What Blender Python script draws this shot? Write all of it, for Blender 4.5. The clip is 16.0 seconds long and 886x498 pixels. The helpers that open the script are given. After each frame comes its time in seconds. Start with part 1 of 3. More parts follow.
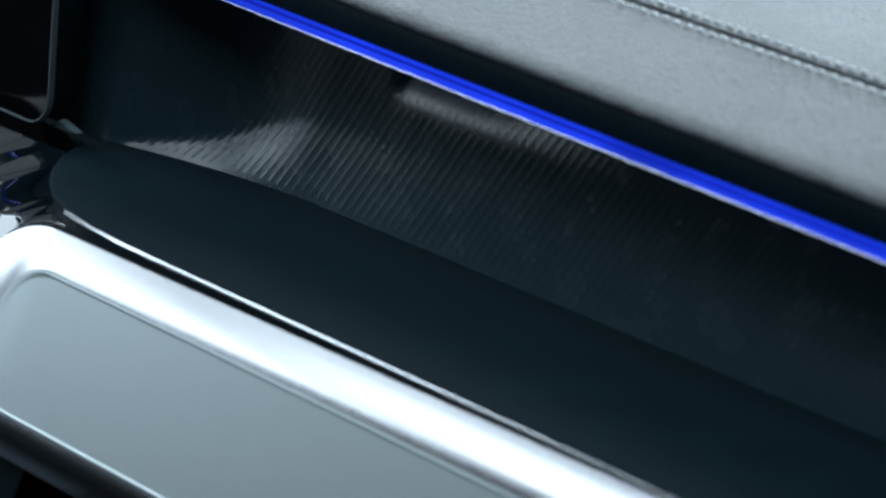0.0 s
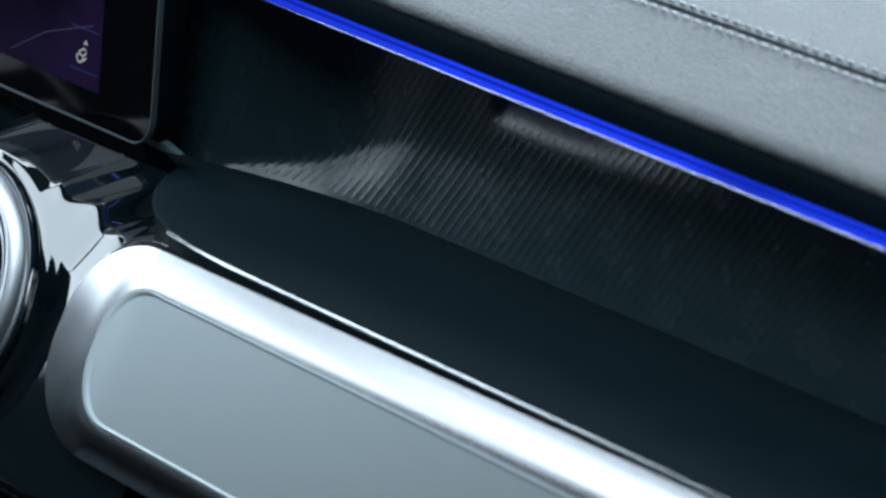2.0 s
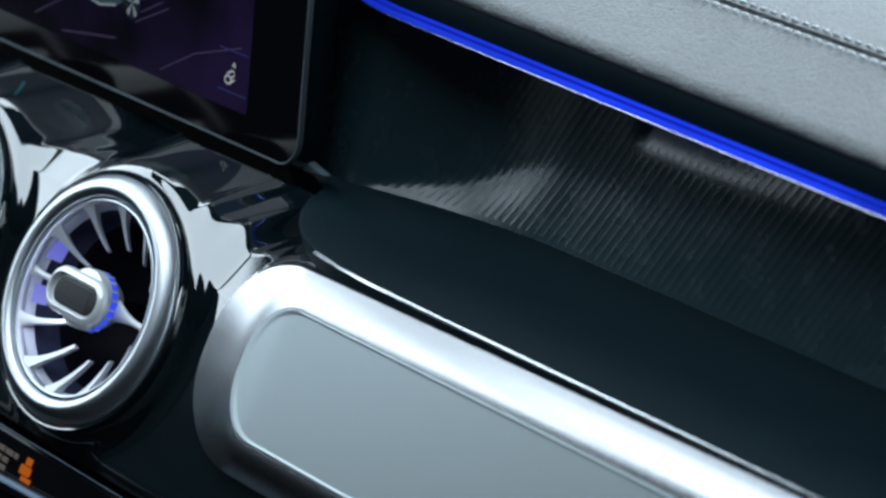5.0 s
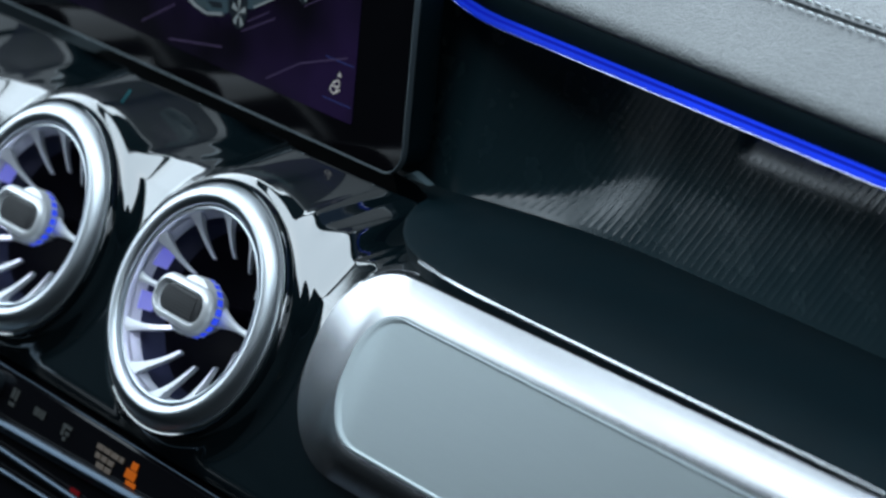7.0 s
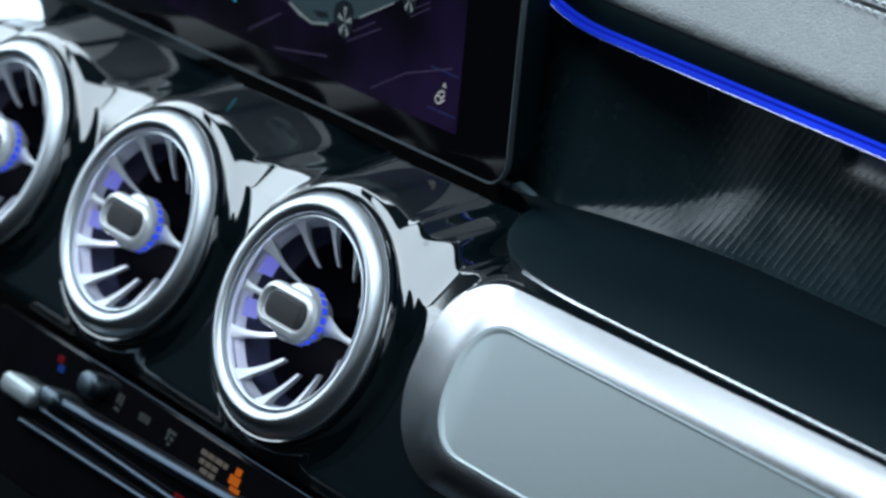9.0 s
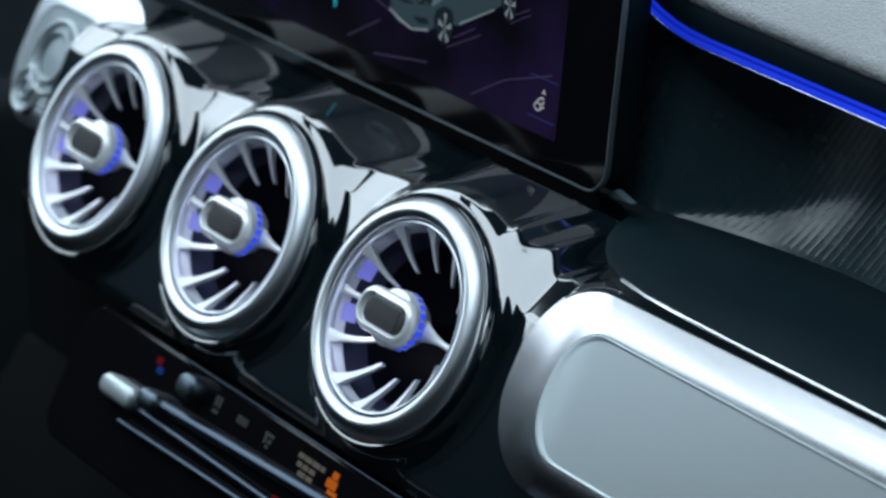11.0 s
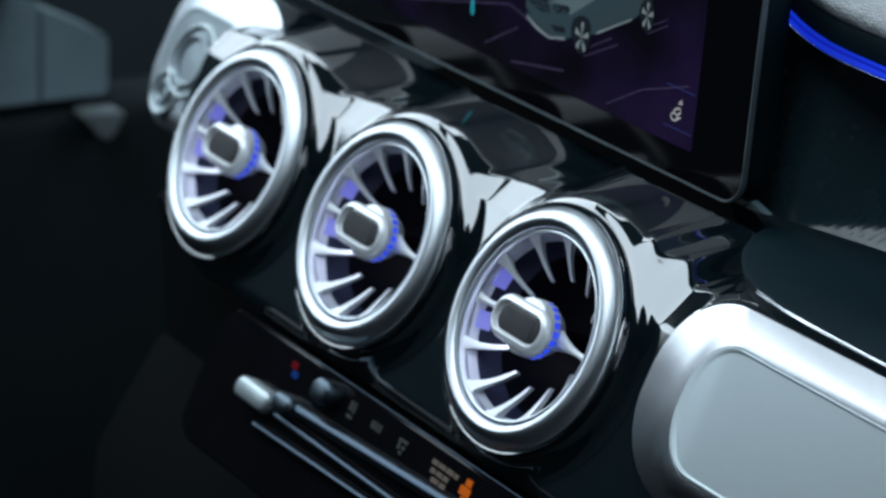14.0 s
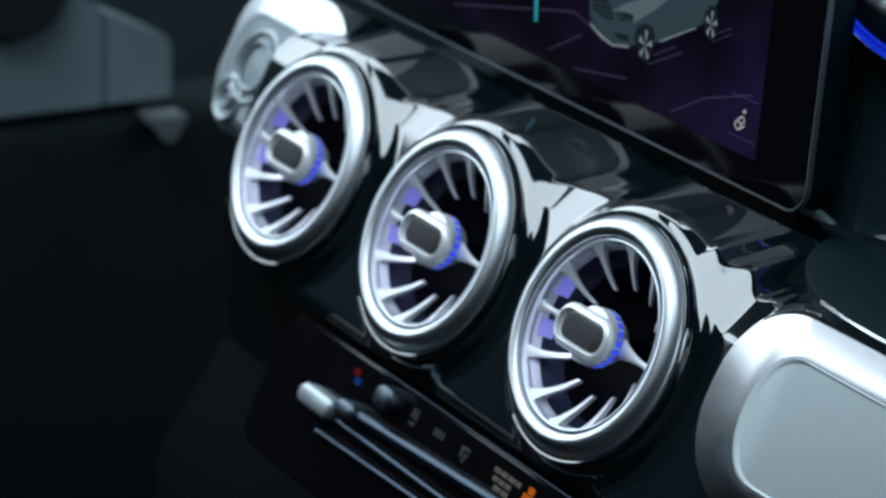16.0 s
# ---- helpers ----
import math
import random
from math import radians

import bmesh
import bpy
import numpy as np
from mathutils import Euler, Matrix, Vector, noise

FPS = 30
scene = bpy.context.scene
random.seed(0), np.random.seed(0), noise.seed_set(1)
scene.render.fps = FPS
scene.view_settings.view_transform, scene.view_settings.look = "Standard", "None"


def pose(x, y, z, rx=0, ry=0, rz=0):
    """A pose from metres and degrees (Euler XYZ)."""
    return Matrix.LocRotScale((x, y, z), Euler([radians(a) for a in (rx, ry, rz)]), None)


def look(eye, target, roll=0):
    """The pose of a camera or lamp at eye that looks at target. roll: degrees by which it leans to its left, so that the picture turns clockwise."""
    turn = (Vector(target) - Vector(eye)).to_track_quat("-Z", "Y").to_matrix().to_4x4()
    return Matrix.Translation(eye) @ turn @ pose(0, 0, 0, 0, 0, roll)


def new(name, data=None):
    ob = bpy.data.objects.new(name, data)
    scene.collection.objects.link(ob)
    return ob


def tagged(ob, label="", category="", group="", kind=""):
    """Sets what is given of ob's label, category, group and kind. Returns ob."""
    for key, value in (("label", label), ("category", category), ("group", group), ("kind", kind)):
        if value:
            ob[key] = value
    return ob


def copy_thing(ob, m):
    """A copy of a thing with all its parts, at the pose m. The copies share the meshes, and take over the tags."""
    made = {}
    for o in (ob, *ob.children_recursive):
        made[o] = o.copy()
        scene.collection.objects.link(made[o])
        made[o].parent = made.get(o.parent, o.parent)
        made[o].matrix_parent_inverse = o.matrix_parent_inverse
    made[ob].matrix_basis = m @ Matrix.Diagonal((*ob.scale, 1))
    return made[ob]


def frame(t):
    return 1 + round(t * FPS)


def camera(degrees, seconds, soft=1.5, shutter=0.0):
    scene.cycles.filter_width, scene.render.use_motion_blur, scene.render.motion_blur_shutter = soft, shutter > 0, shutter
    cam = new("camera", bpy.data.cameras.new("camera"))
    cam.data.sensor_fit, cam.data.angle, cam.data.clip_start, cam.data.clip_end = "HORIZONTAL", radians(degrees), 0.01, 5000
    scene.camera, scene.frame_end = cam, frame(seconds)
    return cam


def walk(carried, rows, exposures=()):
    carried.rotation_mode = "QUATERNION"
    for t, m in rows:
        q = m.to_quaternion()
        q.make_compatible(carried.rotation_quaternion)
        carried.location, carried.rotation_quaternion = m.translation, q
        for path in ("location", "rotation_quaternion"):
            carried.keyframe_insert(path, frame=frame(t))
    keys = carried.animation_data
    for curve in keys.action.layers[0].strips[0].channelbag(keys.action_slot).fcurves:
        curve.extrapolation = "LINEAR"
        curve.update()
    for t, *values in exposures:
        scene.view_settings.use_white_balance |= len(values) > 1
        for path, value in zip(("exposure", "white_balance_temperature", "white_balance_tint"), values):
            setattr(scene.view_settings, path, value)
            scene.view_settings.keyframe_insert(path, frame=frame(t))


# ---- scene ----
cam = camera(17.8, 16.0, soft=2.6)
cam.data.dof.use_dof = True
cam.data.dof.focus_distance = 0.985
cam.data.dof.aperture_fstop = 12.5
PATH = [
    (0.0, (0.89526, -0.51698, 0.35776), (0.24919, 0.16440, 0.01377), 4.424),
    (0.5, (0.89591, -0.52022, 0.35873), (0.24458, 0.15685, 0.01617), 4.419),
    (1.0, (0.89652, -0.52335, 0.35970), (0.24004, 0.14944, 0.01855), 4.392),
    (1.5, (0.89710, -0.52638, 0.36068), (0.23532, 0.14182, 0.02075), 4.349),
    (2.0, (0.89765, -0.52931, 0.36165), (0.23051, 0.13398, 0.02258), 4.294),
    (2.5, (0.89816, -0.53214, 0.36263), (0.22585, 0.12620, 0.02412), 4.237),
    (3.0, (0.89864, -0.53486, 0.36361), (0.22137, 0.11865, 0.02564), 4.183),
    (3.5, (0.89909, -0.53747, 0.36459), (0.21710, 0.11139, 0.02715), 4.134),
    (4.0, (0.89950, -0.53999, 0.36557), (0.21289, 0.10425, 0.02864), 4.086),
    (6.5, (0.90108, -0.55099, 0.37050), (0.18953, 0.06551, 0.03341), 3.824),
    (7.0, (0.90129, -0.55288, 0.37149), (0.18456, 0.05749, 0.03423), 3.780),
    (7.5, (0.90148, -0.55467, 0.37248), (0.17959, 0.04946, 0.03498), 3.733),
    (8.0, (0.90163, -0.55635, 0.37347), (0.17456, 0.04138, 0.03569), 3.676),
    (8.5, (0.90174, -0.55792, 0.37447), (0.16968, 0.03353, 0.03644), 3.620),
    (9.0, (0.90182, -0.55940, 0.37546), (0.16490, 0.02589, 0.03727), 3.573),
    (11.5, (0.90174, -0.56520, 0.38047), (0.14193, -0.01198, 0.03897), 3.384),
    (12.0, (0.90162, -0.56605, 0.38148), (0.13717, -0.01981, 0.03909), 3.330),
    (12.5, (0.90147, -0.56680, 0.38249), (0.13293, -0.02686, 0.03925), 3.272),
    (13.0, (0.90129, -0.56744, 0.38350), (0.12895, -0.03343, 0.03952), 3.215),
    (13.5, (0.90108, -0.56798, 0.38451), (0.12514, -0.03958, 0.03996), 3.158),
    (14.0, (0.90083, -0.56841, 0.38552), (0.12144, -0.04537, 0.04059), 3.103),
    (14.5, (0.90054, -0.56874, 0.38653), (0.11782, -0.05092, 0.04128), 3.046),
    (15.0, (0.90023, -0.56897, 0.38755), (0.11440, -0.05613, 0.04191), 2.983),
    (15.5, (0.89988, -0.56909, 0.38857), (0.11142, -0.06066, 0.04241), 2.907),
    (16.0, (0.89950, -0.56911, 0.38958), (0.10912, -0.06418, 0.04266), 2.817),
]
walk(cam, [(t, look(eye, target, roll)) for t, eye, target, roll in PATH])

# ---- world, daylight through the windows ----
scene.view_settings.exposure = -0.25
world = bpy.data.worlds.new("world")
scene.world = world
world.use_nodes = True
sky = world.node_tree.nodes.new("ShaderNodeTexSky")
sky.sky_type = "NISHITA"
sky.sun_disc = False
sky.sun_elevation, sky.sun_rotation = radians(48), radians(200)
back = world.node_tree.nodes["Background"]
back.inputs[1].default_value = 0.05
world.node_tree.links.new(sky.outputs[0], back.inputs[0])


def window_light(name, eye, target, wide, high, watts, colour=(0.750, 0.905, 1.02)):
    lamp = bpy.data.lights.new(name, "AREA")
    lamp.shape, lamp.size, lamp.size_y, lamp.energy, lamp.color = "RECTANGLE", wide, high, watts, colour
    ob = new(name, lamp)
    ob.matrix_world = look(eye, target)
    return ob


# Area lamps stand in for the sky in unseen windows; roof window assumed.
window_light("windscreen_daylight", (-0.25, 0.74, 0.68), (0.1, 0.0, 0.05), 1.70, 1.00, 24)
window_light("driver_window_daylight", (-1.02, -0.22, 0.595), (0.1, 0.0, 0.0), 1.60, 0.76, 17)
window_light("roof_window_daylight", (-0.05, -0.47, 1.10), (-0.05, -0.42, 0.0), 1.45, 0.90, 17.5)
window_light("passenger_window_daylight", (1.25, 0.26, 0.45), (0.1, 0.0, 0.0), 0.65, 0.42, 5)


# ---- materials ----
def material(name, colour, rough=0.5, metal=0.0, vary=0.12, scale=60.0, bump=0.0, bump_scale=400.0, coat=0.0, specular=0.5, stretch=(1, 1, 1), rough_vary=0.08):
    m = bpy.data.materials.new(name)
    m.use_nodes = True
    n, l = m.node_tree.nodes, m.node_tree.links
    b = n["Principled BSDF"]
    b.inputs["Metallic"].default_value = metal
    b.inputs["Specular IOR Level"].default_value = specular
    b.inputs["Coat Weight"].default_value = coat
    b.inputs["Coat Roughness"].default_value = 0.04
    tc = n.new("ShaderNodeTexCoord")
    mp = n.new("ShaderNodeMapping")
    mp.inputs["Scale"].default_value = stretch
    l.new(tc.outputs["Object"], mp.inputs[0])
    coarse = n.new("ShaderNodeTexNoise")
    coarse.inputs["Scale"].default_value, coarse.inputs["Detail"].default_value = scale, 6
    l.new(mp.outputs[0], coarse.inputs["Vector"])
    mix = n.new("ShaderNodeMix")
    mix.data_type = "RGBA"
    mix.inputs[6].default_value = (*[c * (1 - vary) for c in colour], 1)
    mix.inputs[7].default_value = (*[min(1, c * (1 + vary)) for c in colour], 1)
    l.new(coarse.outputs[0], mix.inputs[0])
    l.new(mix.outputs[2], b.inputs["Base Color"])
    rr = n.new("ShaderNodeMapRange")
    rr.inputs[3].default_value, rr.inputs[4].default_value = max(0.02, rough - rough_vary), min(1, rough + rough_vary)
    l.new(coarse.outputs[0], rr.inputs[0])
    l.new(rr.outputs[0], b.inputs["Roughness"])
    if bump:
        fine = n.new("ShaderNodeTexNoise")
        fine.inputs["Scale"].default_value, fine.inputs["Detail"].default_value = bump_scale, 4
        l.new(mp.outputs[0], fine.inputs["Vector"])
        bp = n.new("ShaderNodeBump")
        bp.inputs["Strength"].default_value, bp.inputs["Distance"].default_value = bump, 0.0006
        l.new(fine.outputs[0], bp.inputs["Height"])
        l.new(bp.outputs[0], b.inputs["Normal"])
    return m


def glow(name, colour, strength, base=(0.004, 0.004, 0.005)):
    m = material(name, base, 0.3, specular=0.3)
    b = m.node_tree.nodes["Principled BSDF"]
    b.inputs["IOR"].default_value = 1.08
    b.inputs["Emission Color"].default_value = (*colour, 1)
    b.inputs["Emission Strength"].default_value = strength
    return m


def leather_material():
    m = material("black_leather", (0.022, 0.029, 0.032), 0.40, vary=0.2, scale=25, specular=0.95)
    n, l = m.node_tree.nodes, m.node_tree.links
    tc = n.new("ShaderNodeTexCoord")
    warp = n.new("ShaderNodeTexNoise")
    warp.inputs["Scale"].default_value = 160
    l.new(tc.outputs["Object"], warp.inputs["Vector"])
    add = n.new("ShaderNodeVectorMath")
    add.operation = "MULTIPLY_ADD"
    add.inputs[1].default_value = (0.006, 0.006, 0.006)
    l.new(warp.outputs["Color"], add.inputs[0])
    l.new(tc.outputs["Object"], add.inputs[2])
    cells = n.new("ShaderNodeTexVoronoi")
    cells.feature = "DISTANCE_TO_EDGE"
    cells.inputs["Scale"].default_value = 520
    l.new(add.outputs[0], cells.inputs["Vector"])
    ramp = n.new("ShaderNodeMapRange")
    ramp.inputs[1].default_value, ramp.inputs[2].default_value = 0.0, 0.22
    l.new(cells.outputs["Distance"], ramp.inputs[0])
    pores = n.new("ShaderNodeTexNoise")
    pores.inputs["Scale"].default_value = 260
    l.new(tc.outputs["Object"], pores.inputs["Vector"])
    tot = n.new("ShaderNodeMath")
    tot.operation = "MULTIPLY_ADD"
    tot.inputs[1].default_value = 0.35
    l.new(pores.outputs[0], tot.inputs[0])
    l.new(ramp.outputs[0], tot.inputs[2])
    bp = n.new("ShaderNodeBump")
    bp.inputs["Strength"].default_value, bp.inputs["Distance"].default_value = 0.45, 0.0004
    l.new(tot.outputs[0], bp.inputs["Height"])
    l.new(bp.outputs[0], n["Principled BSDF"].inputs["Normal"])
    return m


LEATHER = leather_material()
GLOSS = material("gloss_black_trim", (0.0038, 0.0085, 0.0108), 0.04, coat=1.0, vary=0.2, scale=20, rough_vary=0.015)
GLOSS.node_tree.nodes["Principled BSDF"].inputs["Coat IOR"].default_value = 2.2
ALU = material("brushed_aluminium", (0.515, 0.52, 0.54), 0.25, 1.0, vary=0.02, scale=2500, stretch=(0.02, 1, 1), rough_vary=0.01)
RING = material("satin_chrome", (0.66, 0.70, 0.735), 0.42, 1.0, vary=0.03, scale=60, rough_vary=0.03)
PLATE = material("satin_silver_plate", (0.42, 0.475, 0.487), 0.42, 0.75, vary=0.04, scale=2500, stretch=(0.03, 1, 1), rough_vary=0.04)
PLATE_DARK = material("dark_satin_plate", (0.24, 0.28, 0.30), 0.45, 0.7, vary=0.05, scale=300, rough_vary=0.04)
SPUN = material("spun_aluminium", (0.66, 0.70, 0.735), 0.36, 1.0, vary=0.05, scale=60, rough_vary=0.03)
spun = SPUN.node_tree.nodes.new("ShaderNodeTangent")
spun.direction_type, spun.axis = "RADIAL", "Y"
SPUN.node_tree.links.new(spun.outputs[0], SPUN.node_tree.nodes["Principled BSDF"].inputs["Tangent"])
SPUN.node_tree.nodes["Principled BSDF"].inputs["Anisotropic"].default_value = 0.75
CHROME = material("chrome", (0.80, 0.82, 0.85), 0.15, 1.0, vary=0.04, rough_vary=0.03)
BLADE = material("vent_blade_silver", (0.80, 0.82, 0.85), 0.34, 0.2, vary=0.08, scale=200)
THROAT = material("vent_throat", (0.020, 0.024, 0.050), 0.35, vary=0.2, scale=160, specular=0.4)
KNOB = material("knob_silver", (0.82, 0.84, 0.86), 0.30, 0.3, vary=0.05, scale=200)
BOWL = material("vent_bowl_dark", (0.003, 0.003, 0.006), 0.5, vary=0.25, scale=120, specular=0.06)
WALL_SILVER = material("vent_inner_wall", (0.62, 0.64, 0.70), 0.38, 0.4, vary=0.06, scale=200)
SOFT = material("soft_black_plastic", (0.0030, 0.0108, 0.0146), 0.60, vary=0.25, scale=60, bump=0.25, bump_scale=1400, specular=0.07)
RIB = material("ribbed_black_plastic", (0.0135, 0.0325, 0.0400), 0.26, vary=0.12, scale=80, bump=0.06, bump_scale=1600, specular=0.60)
RUBBER = material("black_rubber", (0.02, 0.021, 0.023), 0.6, vary=0.2, scale=300, bump=0.2, bump_scale=2000)
THREAD = material("grey_thread", (0.72, 0.76, 0.78), 0.7, vary=0.15, scale=900, bump=0.5, bump_scale=3000)
CLOTH = material("dark_cabin_lining", (0.003, 0.004, 0.0045), 0.9, vary=0.3, scale=12, bump=0.4, bump_scale=500, specular=0.06)
SIDE = material("charcoal_grained_plastic", (0.075, 0.110, 0.124), 0.6, vary=0.2, scale=60, bump=0.25, bump_scale=1400, specular=0.15)
LINING = material("grey_cabin_lining", (0.029, 0.038, 0.043), 0.9, vary=0.2, scale=12, bump=0.4, bump_scale=500, specular=0.06)
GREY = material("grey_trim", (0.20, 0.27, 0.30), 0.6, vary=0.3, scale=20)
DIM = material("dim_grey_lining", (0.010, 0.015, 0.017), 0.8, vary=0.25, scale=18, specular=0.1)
GUNMETAL = material("dark_chrome", (0.045, 0.062, 0.082), 0.3, 1.0, vary=0.1)
TOGGLE = material("toggle_metal", (0.095, 0.122, 0.145), 0.38, 1.0, vary=0.15, scale=120)
GLASS_BLACK = material("display_glass", (0.003, 0.003, 0.004), 0.10, specular=0.5, vary=0.2, rough_vary=0.02)
GLASS_BLACK.node_tree.nodes["Principled BSDF"].inputs["IOR"].default_value = 1.22
RIM = material("display_rim", (0.10, 0.125, 0.14), 0.38, 0.5, vary=0.1)
BLUE = glow("ambient_light_blue", (0.010, 0.046, 0.82), 1.2, (0.005, 0.005, 0.02))
# Weak emission for the blue light that the strip throws on the lip.
LIP_GLOW = glow("lip_glow_blue", (0.003, 0.014, 0.48), 1.0, (0.004, 0.004, 0.015))
# Emission stands in for the hub ring's reflection on the vent wall.
RING_GLEAM = glow("ring_gleam_blue", (0.16, 0.17, 0.78), 0.7, (0.25, 0.26, 0.36))
BLUE_RING = glow("hub_light_blue", (0.03, 0.08, 1.0), 0.95, (0.06, 0.07, 0.14))


nodes, links = BLUE.node_tree.nodes, BLUE.node_tree.links
waver = nodes.new("ShaderNodeTexNoise")
waver.inputs["Scale"].default_value, waver.inputs["Detail"].default_value = 14, 2
level = nodes.new("ShaderNodeMapRange")
level.inputs[1].default_value, level.inputs[2].default_value, level.inputs[3].default_value, level.inputs[4].default_value = 0.35, 0.7, 0.7, 1.7
links.new(nodes["Texture Coordinate"].outputs["Object"], waver.inputs["Vector"])
links.new(waver.outputs[0], level.inputs[0])
links.new(level.outputs[0], nodes["Principled BSDF"].inputs["Emission Strength"])

SCREEN_BG = glow("screen_purple", (0.026, 0.013, 0.078), 0.16)
nodes, links = SCREEN_BG.node_tree.nodes, SCREEN_BG.node_tree.links
cloud = nodes.new("ShaderNodeTexNoise")
cloud.inputs["Scale"].default_value, cloud.inputs["Detail"].default_value = 16, 2
span = nodes.new("ShaderNodeMapRange")
span.inputs[1].default_value, span.inputs[2].default_value, span.inputs[3].default_value, span.inputs[4].default_value = 0.40, 0.68, 0.03, 0.34
links.new(nodes["Texture Coordinate"].outputs["Object"], cloud.inputs["Vector"])
links.new(cloud.outputs[0], span.inputs[0])
links.new(span.outputs[0], nodes["Principled BSDF"].inputs["Emission Strength"])
SCREEN_CAR = glow("screen_grey", (0.060, 0.115, 0.150), 0.45)
SCREEN_BONNET = glow("screen_bonnet", (0.17, 0.26, 0.30), 0.5)
SCREEN_FLANK = glow("screen_flank", (0.040, 0.072, 0.088), 0.7)
SCREEN_DARK = glow("screen_dark", (0.010, 0.016, 0.022), 0.8)
SCREEN_PALE = glow("screen_pale", (0.30, 0.38, 0.42), 0.6)
SCREEN_LINE = glow("screen_line", (0.075, 0.06, 0.14), 0.6)
SCREEN_CYAN = glow("screen_cyan", (0.02, 0.38, 0.50), 0.9)
SCREEN_BLUE = glow("screen_blue", (0.03, 0.05, 0.20), 0.7)
SCREEN_WHITE = glow("screen_white", (0.75, 0.80, 0.80), 0.5)
LABEL_GREY = glow("label_grey", (0.30, 0.33, 0.34), 0.05, (0.03, 0.035, 0.035))
LABEL_WARM = glow("label_warm", (0.50, 0.40, 0.30), 0.12, (0.05, 0.05, 0.05))
AMBER = glow("label_amber", (1.0, 0.22, 0.012), 0.42)
RED = glow("label_red", (0.60, 0.01, 0.02), 0.15)
DOT_BLUE = glow("label_blue", (0.01, 0.08, 0.45), 0.35)


# ---- building helpers ----
LEAN = 25.0   # the face of the instrument panel leans back
FACE = pose(0, 0, 0, -LEAN, 0, 0)
PITCH = 0.1129  # from vent to vent


def thing(name, m=None, label="", category="", group="", kind=""):
    ob = new(name)
    ob.empty_display_size = 0.01
    if m is not None:
        ob.matrix_world = m
    return tagged(ob, label, category, group, kind)


def mesh_of(name, bm, mat, smooth=True, angle=40):
    me = bpy.data.meshes.new(name)
    bmesh.ops.recalc_face_normals(bm, faces=bm.faces[:])
    if smooth:
        for f in bm.faces:
            f.smooth = True
        for e in bm.edges:
            if len(e.link_faces) == 2 and e.calc_face_angle(0) > radians(angle):
                e.smooth = False
    bm.to_mesh(me)
    bm.free()
    me.materials.append(mat)
    return me


def part(name, bm, mat, parent=None, label="", smooth=True, angle=40):
    ob = new(name, mesh_of(name, bm, mat, smooth, angle))
    if parent is not None:
        ob.parent = parent
    return tagged(ob, label)


def box(bm, x0, x1, y0, y1, z0, z1, bevel=0.0, m=None):
    vs = [bm.verts.new((x, y, z)) for x in (x0, x1) for y in (y0, y1) for z in (z0, z1)]
    fs = [bm.faces.new([vs[i] for i in q]) for q in ((0, 1, 3, 2), (4, 6, 7, 5), (0, 4, 5, 1), (2, 3, 7, 6), (0, 2, 6, 4), (1, 5, 7, 3))]
    if bevel:
        es = list({e for f in fs for e in f.edges})
        r = bmesh.ops.bevel(bm, geom=es, offset=bevel, segments=3, affect="EDGES", profile=0.5)
        vs = list({v for f in r["faces"] for v in f.verts} | {v for v in vs if v.is_valid})
    if m is not None:
        bmesh.ops.transform(bm, matrix=m, verts=[v for v in vs if v.is_valid])
    return vs


def lathe(bm, profile, n=96, a0=0.0, a1=360.0, closed=False):
    """Turns (radius, depth) points about the local y axis."""
    full = a1 - a0 >= 360
    count = n if full else n + 1
    rings = []
    for i in range(count):
        a = radians(a0 + (a1 - a0) * i / n)
        rings.append([bm.verts.new((r * math.cos(a), y, r * math.sin(a))) for r, y in profile])
    for i in range(n):
        p, q = rings[i], rings[(i + 1) % count]
        for j in range(len(profile) - (0 if closed else 1)):
            k = (j + 1) % len(profile)
            bm.faces.new((p[j], p[k], q[k], q[j]))
    return rings


def strip_along(bm, section, stations, closed=True, caps=True):
    """Joins copies of a section: stations gives for each station a function of (a, b) to a place."""
    rows = [[bm.verts.new(st(a, b)) for a, b in section] for st in stations]
    k = len(section)
    for p, q in zip(rows, rows[1:]):
        for j in range(k if closed else k - 1):
            bm.faces.new((p[j], p[(j + 1) % k], q[(j + 1) % k], q[j]))
    if caps and closed:
        bm.faces.new(rows[0])
        bm.faces.new(rows[-1][::-1])
    return rows


def extrude_x(bm, section, xs, closed=True, caps=True):
    return strip_along(bm, section, [(lambda a, b, x=x: (x, a, b)) for x in xs], closed, caps)


def rounded(w, h, r, n=8, x=0.0, z=0.0):
    """Corner points of a rounded rectangle of half sizes w and h, counter-clockwise."""
    pts = []
    for cx, cz, a0 in ((w - r, h - r, 0), (-w + r, h - r, 90), (-w + r, -h + r, 180), (w - r, -h + r, 270)):
        for i in range(n + 1):
            a = radians(a0 + 90 * i / n)
            pts.append((x + cx + r * math.cos(a), z + cz + r * math.sin(a)))
    return pts


def loft(bm, loops, cap_first=False, cap_last=False):
    rows = [[bm.verts.new(p) for p in loop] for loop in loops]
    k = len(rows[0])
    for p, q in zip(rows, rows[1:]):
        for j in range(k):
            bm.faces.new((p[j], p[(j + 1) % k], q[(j + 1) % k], q[j]))
    if cap_first:
        bm.faces.new(rows[0])
    if cap_last:
        bm.faces.new(rows[-1][::-1])
    return rows


def rod(bm, p, q, r0, r1=None, n=10):
    r1 = r0 if r1 is None else r1
    p, q = Vector(p), Vector(q)
    d = (q - p).normalized()
    u = d.orthogonal().normalized()
    v = d.cross(u)
    loft(bm, [[c + (u * math.cos(2 * math.pi * i / n) + v * math.sin(2 * math.pi * i / n)) * r for i in range(n)] for c, r in ((p, r0), (q, r1))], True, True)


